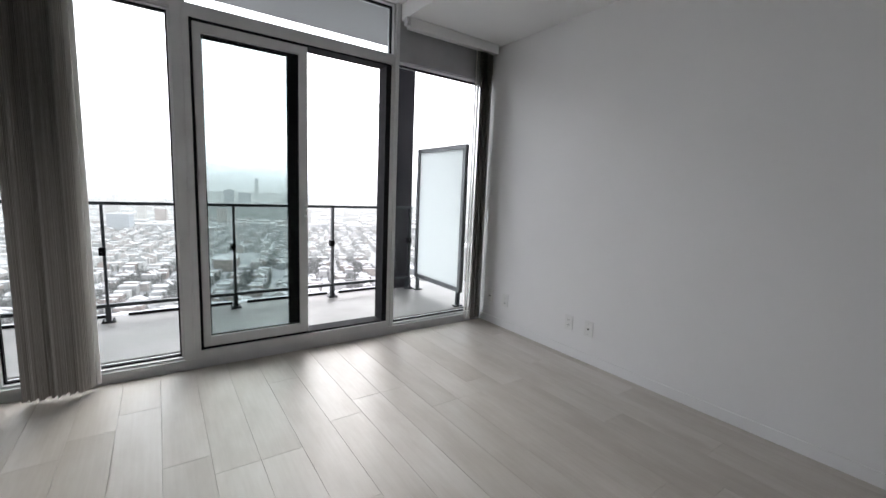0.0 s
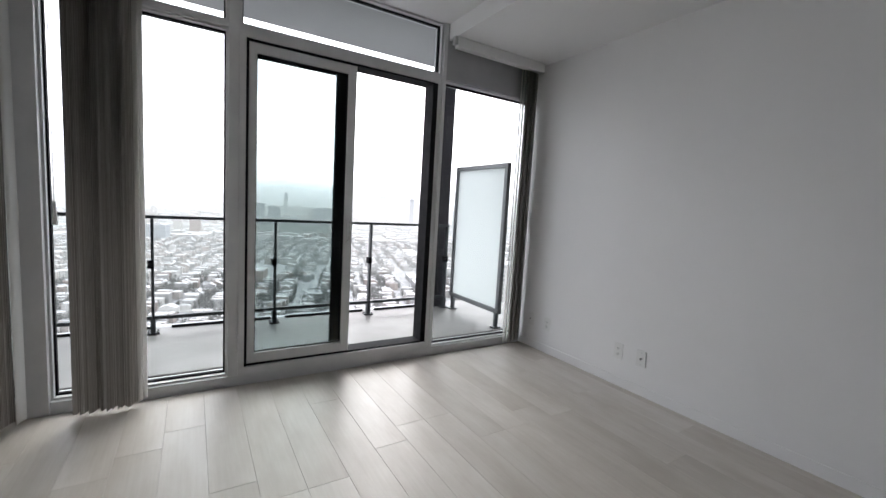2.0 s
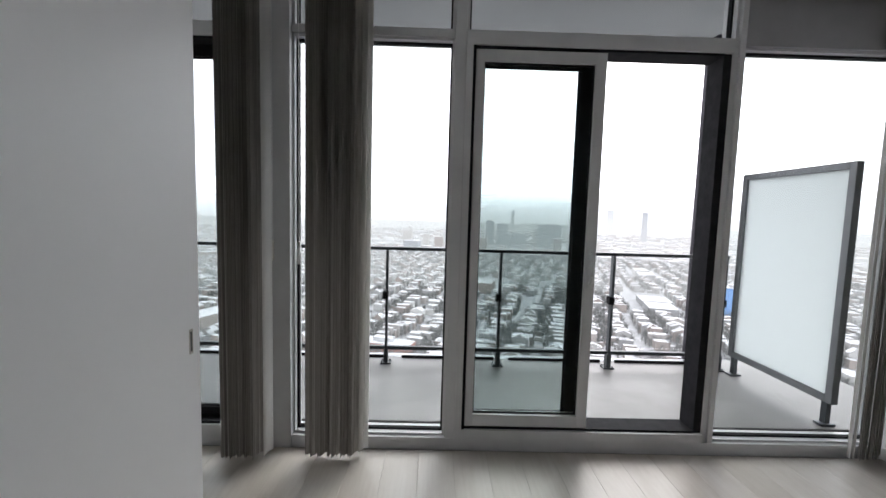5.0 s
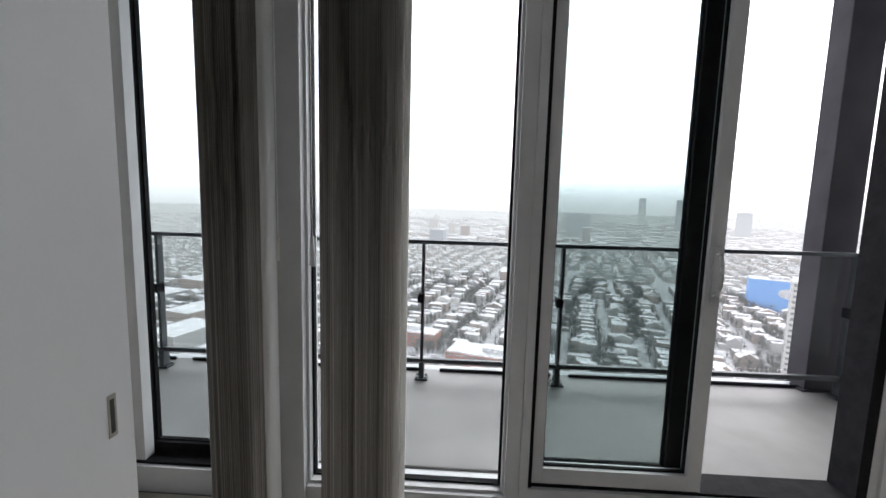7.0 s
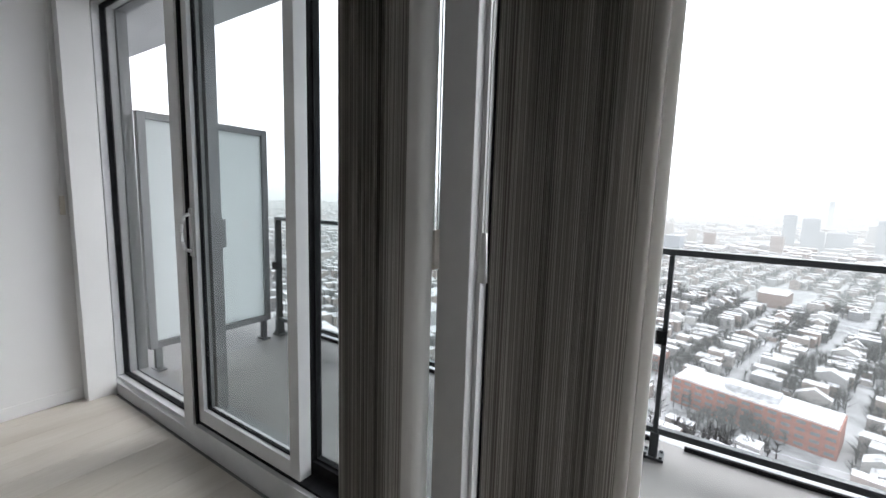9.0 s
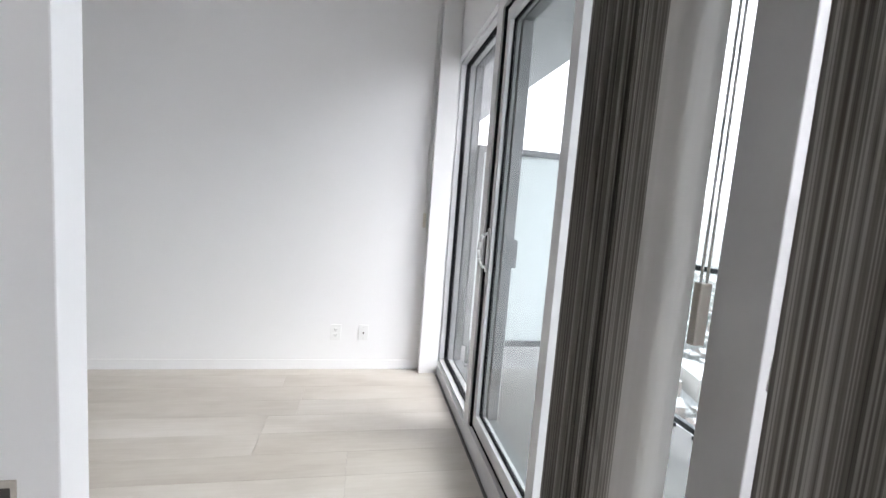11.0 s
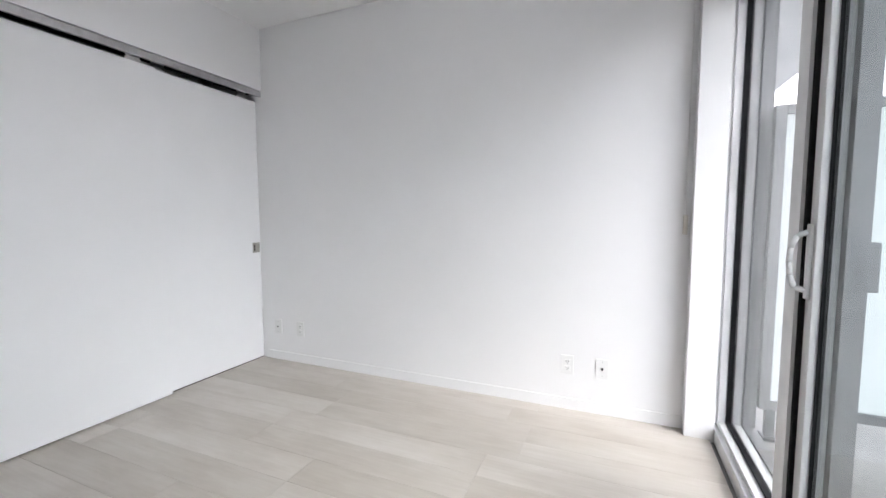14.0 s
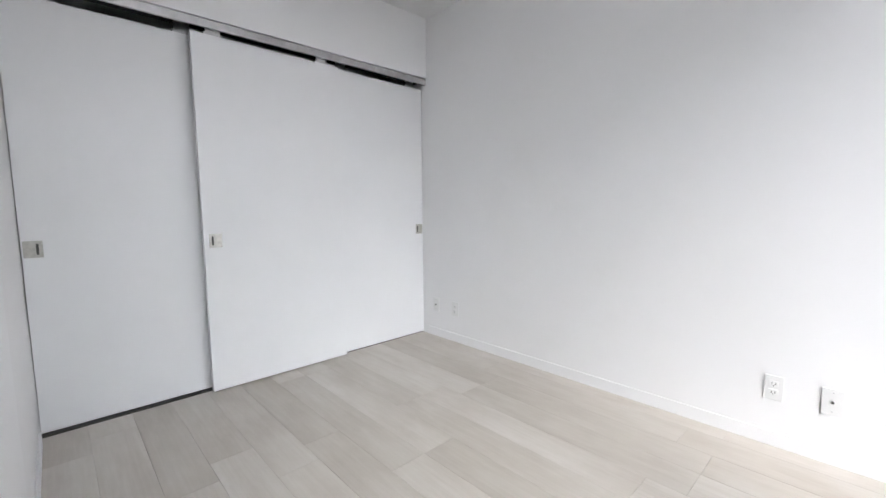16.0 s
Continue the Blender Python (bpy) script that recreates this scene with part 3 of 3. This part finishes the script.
def make_walls():
    m, nt, b = mat("brick_and_stucco")
    g = nt.nodes.new("ShaderNodeNewGeometry")
    c = ramp(nt, g.outputs["Random Per Island"], [(0.0, (0.22, 0.17, 0.15)), (0.3, (0.27, 0.225, 0.20)), (0.55, (0.34, 0.33, 0.32)), (0.8, (0.20, 0.20, 0.205)), (1.0, (0.46, 0.45, 0.43))])
    nt.links.new(c, b.inputs["Base Color"])
    b.inputs["Roughness"].default_value = 0.9
    return m


M_HOUSE = make_walls()
M_TREE = simple("bare_winter_tree", (0.05, 0.048, 0.047), (0.11, 0.107, 0.105), 0.3, 0.95)
structure("ground", boxes((-9000, 9000, -3000, 12000, GROUND - 1, GROUND)), M_SNOWG, "flat snow-covered city ground", "ground")


class Heap:
    """Collects many simple solids into one mesh with several materials."""

    def __init__(self):
        self.v, self.f, self.m = [], [], []

    def prism(self, cx, cy, w, d, z0, z1, rot, wall_m, roof_m, gable=0.0):
        c, s = math.cos(rot), math.sin(rot)
        k = len(self.v)
        for z in (z0, z1):
            for a, b in ((-1, -1), (1, -1), (1, 1), (-1, 1)):
                x, y = a * w / 2, b * d / 2
                self.v.append((cx + c * x - s * y, cy + s * x + c * y, z))
        for q in ((0, 1, 5, 4), (1, 2, 6, 5), (2, 3, 7, 6), (3, 0, 4, 7)):
            self.f.append([k + i for i in q])
            self.m.append(wall_m)
        if gable:
            for b in (-1, 1):
                y = b * d / 2
                self.v.append((cx - s * y, cy + c * y, z1 + gable))
            for q, mm in (((4, 5, 8), wall_m), ((6, 7, 9), wall_m), ((5, 6, 9, 8), roof_m), ((7, 4, 8, 9), roof_m)):
                self.f.append([k + i for i in q])
                self.m.append(mm)
        else:
            self.f.append([k + 4, k + 5, k + 6, k + 7])
            self.m.append(roof_m)

    def make(self, name, mats, label, category):
        me = bpy.data.meshes.new(name)
        me.from_pydata(self.v, [], self.f)
        for m in mats:
            me.materials.append(m)
        me.polygons.foreach_set("material_index", self.m)
        me.update()
        return tagged(new(name, me), label, category, "", "stuff")


rng = random.Random(7)
GRID = radians(-17)
gc, gs = math.cos(GRID), math.sin(GRID)
near, far, roads, trees = Heap(), Heap(), Heap(), Heap()
BU, BV = 47.0, 128.0


def plan(u, v):
    return gc * u - gs * v, gs * u + gc * v


PLOTS = [(20, 216, 34), (-36, 262, 24), (180, 218, 22), (295, 394, 32)]


def free(x, y):
    return all(math.hypot(x - a, y - b) > r for a, b, r in PLOTS)


def tree(x, y, h):
    """A bare tree: a trunk and many thin branches."""
    def blade(p, q, w):
        k = len(trees.v)
        trees.v.extend(((p[0] - w, p[1], p[2]), (p[0] + w, p[1], p[2]), q, (p[0], p[1] - w, p[2]), (p[0], p[1] + w, p[2])))
        trees.f.extend(([k, k + 1, k + 2], [k + 3, k + 4, k + 2]))
        trees.m.extend((0, 0))
    g = GROUND
    blade((x, y, g), (x, y, g + h), 0.22)
    for i in range(15):
        a, r = rng.uniform(0, 6.283), h * rng.uniform(0.18, 0.46)
        z = g + h * rng.uniform(0.2, 0.6)
        blade((x, y, z), (x + r * math.cos(a), y + r * math.sin(a), z + h * rng.uniform(0.15, 0.42)), rng.uniform(0.14, 0.30))


for iu in range(-22, 23):
    for iv in range(-2, 9):
        u0, v0 = iu * BU, iv * BV
        u0 += ((iv * 37) % 11 - 5) * 3.1
        v0 += ((iu * 53) % 13 - 6) * 4.0
        cx, cy = plan(u0, v0)
        if cy < 60 or math.hypot(cx, cy) > 1000 or math.hypot(cx, cy) < 85:
            continue
        rx, ry = plan(u0 - BU / 2, v0)
        roads.prism(rx, ry, 8.5, BV, GROUND, GROUND + 0.1, GRID, 0, 0)
        rx, ry = plan(u0, v0 - BV / 2)
        roads.prism(rx, ry, BU, 11, GROUND, GROUND + 0.14, GRID, 0, 0)
        big = rng.random() < 0.13
        if big:
            for k in range(rng.randint(2, 3)):
                x, y = plan(u0 + rng.uniform(-6, 6), v0 - BV / 3 + k * BV / 3)
                if not free(x, y):
                    continue
                near.prism(x, y, rng.uniform(20, 32), rng.uniform(26, 40), GROUND, GROUND + rng.uniform(6, 13), GRID, 0, 1)
            continue
        for side in (-1, 1):
            v = v0 - BV / 2 + 10
            while v < v0 + BV / 2 - 9:
                w = rng.uniform(4.6, 8.5)
                if rng.random() < 0.93 and free(*plan(u0 + side * (BU / 2 - 12.5), v + w / 2)):
                    x, y = plan(u0 + side * (BU / 2 - 12.5 + rng.uniform(-3, 3)), v + w / 2)
                    flat = rng.random() < 0.84
                    near.prism(x, y, rng.uniform(7, 13), w * rng.uniform(0.8, 0.96), GROUND, GROUND + rng.uniform(5.5, 9.5), GRID + rng.gauss(0, 0.02), 0, 1, 0 if flat else rng.uniform(2, 3.4))
                    if rng.random() < 0.55:
                        x, y = plan(u0 + side * rng.uniform(2, 6), v + w / 2)
                        near.prism(x, y, rng.uniform(4, 6), rng.uniform(4, 6), GROUND, GROUND + rng.uniform(2.6, 3.5), GRID, 0, 1)
                for _ in range(4 if cy < 520 else 2):
                    x, y = plan(u0 + side * (BU / 2 - rng.uniform(3, 19)), v + rng.uniform(0, w))
                    tree(x, y, rng.uniform(6, 12))
                for _ in range(4 if cy < 520 else 2):
                    x, y = plan(u0 + rng.uniform(-9, 9), v + rng.uniform(0, w))
                    tree(x, y, rng.uniform(6, 13))
                v += w
near.make("city_houses", [M_HOUSE, M_SNOWR], "dense snow-roofed brick city houses far below", "houses")
roads.make("city_roads", [M_ROAD], "slushy grey city streets between snowy blocks", "roads")
trees.make("city_trees", [M_TREE], "bare dark winter trees along city streets", "trees")
for k in range(9500):
    rr = 950 + 4200 * rng.random() ** 1.3
    a = rng.uniform(-0.15, math.pi + 0.15)
    tall = rng.random() < 0.015
    h = rng.uniform(22, 48) if tall else rng.uniform(5, 13)
    s = 1 + rr / 2500
    far.prism(rr * math.cos(a), rr * math.sin(a), rng.uniform(9, 26) * (1 if tall else s), rng.uniform(9, 26) * (1 if tall else s), GROUND, GROUND + h, GRID, 0, 1)
far.make("far_city", [M_HOUSE, M_SNOWR], "hazy snow-covered city blocks reaching the horizon", "city")

# ---- landmark buildings ----
M_BEIGE_WALL = simple("beige_precast", (0.40, 0.385, 0.36), (0.48, 0.465, 0.44), 0.2, 0.85)
M_BRICK = simple("red_brown_brick", (0.24, 0.095, 0.07), (0.34, 0.15, 0.115), 0.3, 0.9)
M_BLUE = simple("blue_metal_wall", (0.08, 0.22, 0.50), (0.12, 0.28, 0.56), 0.05, 0.6)
M_GREYWALL = simple("grey_blue_cladding", (0.22, 0.245, 0.28), (0.30, 0.32, 0.35), 0.1, 0.6)
M_WIN = simple("dark_window_band", (0.10, 0.105, 0.115), (0.16, 0.165, 0.175), 0.3, 0.3)


def block(name, x, y, w, d, h, rot, floors, wall_m, label, mural=False):
    """A tall building with a snowy roof and a window band on each storey."""
    b = thing(name, label, "building", at=(x, y, GROUND))
    b.rotation_euler = (0, 0, rot)
    part("wall", boxes((-w / 2, w / 2, -d / 2, d / 2, 0, h)), wall_m, b)
    part("roof", boxes((-w / 2 + 0.5, w / 2 - 0.5, -d / 2 + 0.5, d / 2 - 0.5, h, h + 0.6), (-w / 6, w / 6, -d / 5, d / 5, h + 0.6, h + 3.2)), M_SNOWR, b, "snow-covered flat roof")
    step = h / max(floors, 1)
    specs = []
    for i in range(floors):
        z0 = i * step + step * 0.38
        n = max(3, int(w / 4.2))
        specs += [(-w / 2 + (k + 0.18) * w / n, -w / 2 + (k + 0.82) * w / n, -d / 2 - 0.12, -d / 2 + 0.05, z0, z0 + step * 0.45) for k in range(n)]
        specs.append((-w / 2 - 0.12, -w / 2 + 0.05, -d / 2 + d * 0.15, d / 2 - d * 0.15, z0, z0 + step * 0.45))
    if specs:
        tagged(part("windows", boxes(*specs), M_WIN, b, "rows of dark windows"), kind="stuff")
    if mural:
        bm = bmesh.new()
        bmesh.ops.create_circle(bm, cap_ends=True, segments=24, radius=1, matrix=Matrix.Translation((w * 0.18, -d / 2 - 0.15, h * 0.62)) @ Matrix.Rotation(radians(90), 4, "X") @ Matrix.Diagonal((w * 0.2, h * 0.16, 1, 1)))
        part("mural", bm, M_SNOWR, b, "pale painted shape")
    return b


block("blue_building", 295, 394, 46, 22, 29, radians(-30), 0, M_BLUE, "large blue windowless wall with a pale shape", True)
block("apartment_tower", 180, 218, 17, 20, 57, radians(-36), 19, M_BEIGE_WALL, "beige apartment tower with rows of windows")
block("apartment_tower", 187, 1201, 30, 24, 70, radians(-9), 20, M_GREYWALL, "pale hazy high-rise among low houses")
block("office_building", 243, 1238, 44, 24, 40, radians(-9), 12, M_GREYWALL, "grey hazy office block among low houses")
block("apartment_building", 391, 1552, 60, 20, 50, radians(-14), 18, M_BEIGE_WALL, "long pale apartment slab in the haze")
block("apartment_tower", 1121, 2664, 42, 42, 150, radians(-20), 30, M_GREYWALL, "slim tower rising into the haze")
block("apartment_tower", 155, 1237, 24, 20, 77, radians(-7), 22, M_GREYWALL, "grey hazy tower above the low houses")
block("office_building", 196, 1215, 36, 24, 42, radians(-9), 11, M_GREYWALL, "grey hazy office block below a tower")
block("apartment_building", 340, 1251, 70, 22, 70, radians(-15), 20, M_GREYWALL, "long grey apartment slab in the haze")
block("apartment_tower", 536, 2949, 25, 25, 134, radians(-10), 34, M_GREYWALL, "slim pale tower on the hazy skyline")
block("apartment_tower", 857, 1693, 21, 21, 124, radians(-25), 32, M_GREYWALL, "slim grey tower on the hazy skyline")
block("office_building", 932, 1418, 44, 26, 84, radians(-32), 26, M_GREYWALL, "broad grey tower on the hazy skyline")
block("office_building", -60, 930, 34, 22, 32, radians(-17), 9, M_GREYWALL, "bluish grey block among snowy roofs")
block("brick_building", 20, 216, 58, 19, 12, GRID, 4, M_BRICK, "long red-brown brick block with a snowy flat roof")
block("brick_building", -36, 262, 40, 14, 9, GRID, 3, M_BRICK, "low brown brick row with a snowy roof")

# ---- glowing see-through sheets that paint haze over the far city ----
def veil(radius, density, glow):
    m = bpy.data.materials.new("haze_glow")
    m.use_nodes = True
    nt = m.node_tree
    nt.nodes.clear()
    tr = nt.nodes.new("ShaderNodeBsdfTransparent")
    # emission stands in for daylight scattered by haze; the sheet is no lamp
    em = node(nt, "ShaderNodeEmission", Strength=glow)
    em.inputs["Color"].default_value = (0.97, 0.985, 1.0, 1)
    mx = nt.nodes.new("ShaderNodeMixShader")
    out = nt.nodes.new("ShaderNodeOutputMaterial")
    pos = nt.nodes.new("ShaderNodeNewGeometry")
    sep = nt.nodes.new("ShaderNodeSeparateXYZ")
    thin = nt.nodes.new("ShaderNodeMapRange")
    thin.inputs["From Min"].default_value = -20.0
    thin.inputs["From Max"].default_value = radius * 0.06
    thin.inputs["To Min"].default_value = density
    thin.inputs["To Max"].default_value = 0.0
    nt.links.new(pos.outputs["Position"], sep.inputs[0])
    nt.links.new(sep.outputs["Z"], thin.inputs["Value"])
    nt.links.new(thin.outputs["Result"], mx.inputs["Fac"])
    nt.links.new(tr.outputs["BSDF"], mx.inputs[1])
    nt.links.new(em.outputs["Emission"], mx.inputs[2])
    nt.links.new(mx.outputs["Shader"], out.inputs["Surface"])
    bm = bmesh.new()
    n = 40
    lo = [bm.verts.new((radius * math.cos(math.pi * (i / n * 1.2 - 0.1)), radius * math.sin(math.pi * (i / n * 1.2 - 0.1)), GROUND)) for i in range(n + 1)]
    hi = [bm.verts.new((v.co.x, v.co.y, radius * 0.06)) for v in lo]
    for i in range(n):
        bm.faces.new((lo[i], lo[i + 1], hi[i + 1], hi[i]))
    ob = structure("backdrop_haze_sheet", bm, m, "pale glowing sheet painting haze over the city", "mist")
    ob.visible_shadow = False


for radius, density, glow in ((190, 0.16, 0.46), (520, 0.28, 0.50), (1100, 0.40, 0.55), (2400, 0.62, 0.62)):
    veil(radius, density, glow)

# ---- floor planks ----
PW = 0.184
plank_meshes = {}


def plank_mesh(length):
    key = round(length, 2)
    if key not in plank_meshes:
        bm = bmesh.new()
        w, l, t, c = PW / 2 - 0.0003, key / 2 - 0.0003, 0.012, 0.0010
        lo = [bm.verts.new((a * w, b * l, -t)) for a, b in ((-1, -1), (1, -1), (1, 1), (-1, 1))]
        mid = [bm.verts.new((a * w, b * l, -c)) for a, b in ((-1, -1), (1, -1), (1, 1), (-1, 1))]
        top = [bm.verts.new((a * (w - c), b * (l - c), 0)) for a, b in ((-1, -1), (1, -1), (1, 1), (-1, 1))]
        for i in range(4):
            j = (i + 1) % 4
            bm.faces.new((lo[i], lo[j], mid[j], mid[i]))
            bm.faces.new((mid[i], mid[j], top[j], top[i]))
        bm.faces.new(top)
        me = bpy.data.meshes.new("plank")
        bm.to_mesh(me)
        bm.free()
        me.materials.append(M_PLANK)
        plank_meshes[key] = me
    return plank_meshes[key]


rng = random.Random(11)
x = -2.645 - PW * 17.5
while x - PW / 2 < 0.0:
    if x + PW / 2 > XB:
        y = -0.08
        first = rng.choice((0.45, 0.6, 0.75, 0.9, 1.05, 1.2))
        length = first
        while y > YBACK + 0.02:
            ln = round(min(length, y - YBACK), 2)
            if ln > 0.05:
                p = new("plank", plank_mesh(ln))
                p.location = (x, y - ln / 2, 0.0)
                p.parent = floor_base
            y -= ln
            length = 1.22
            if ln <= 0.05:
                break
    x += PW
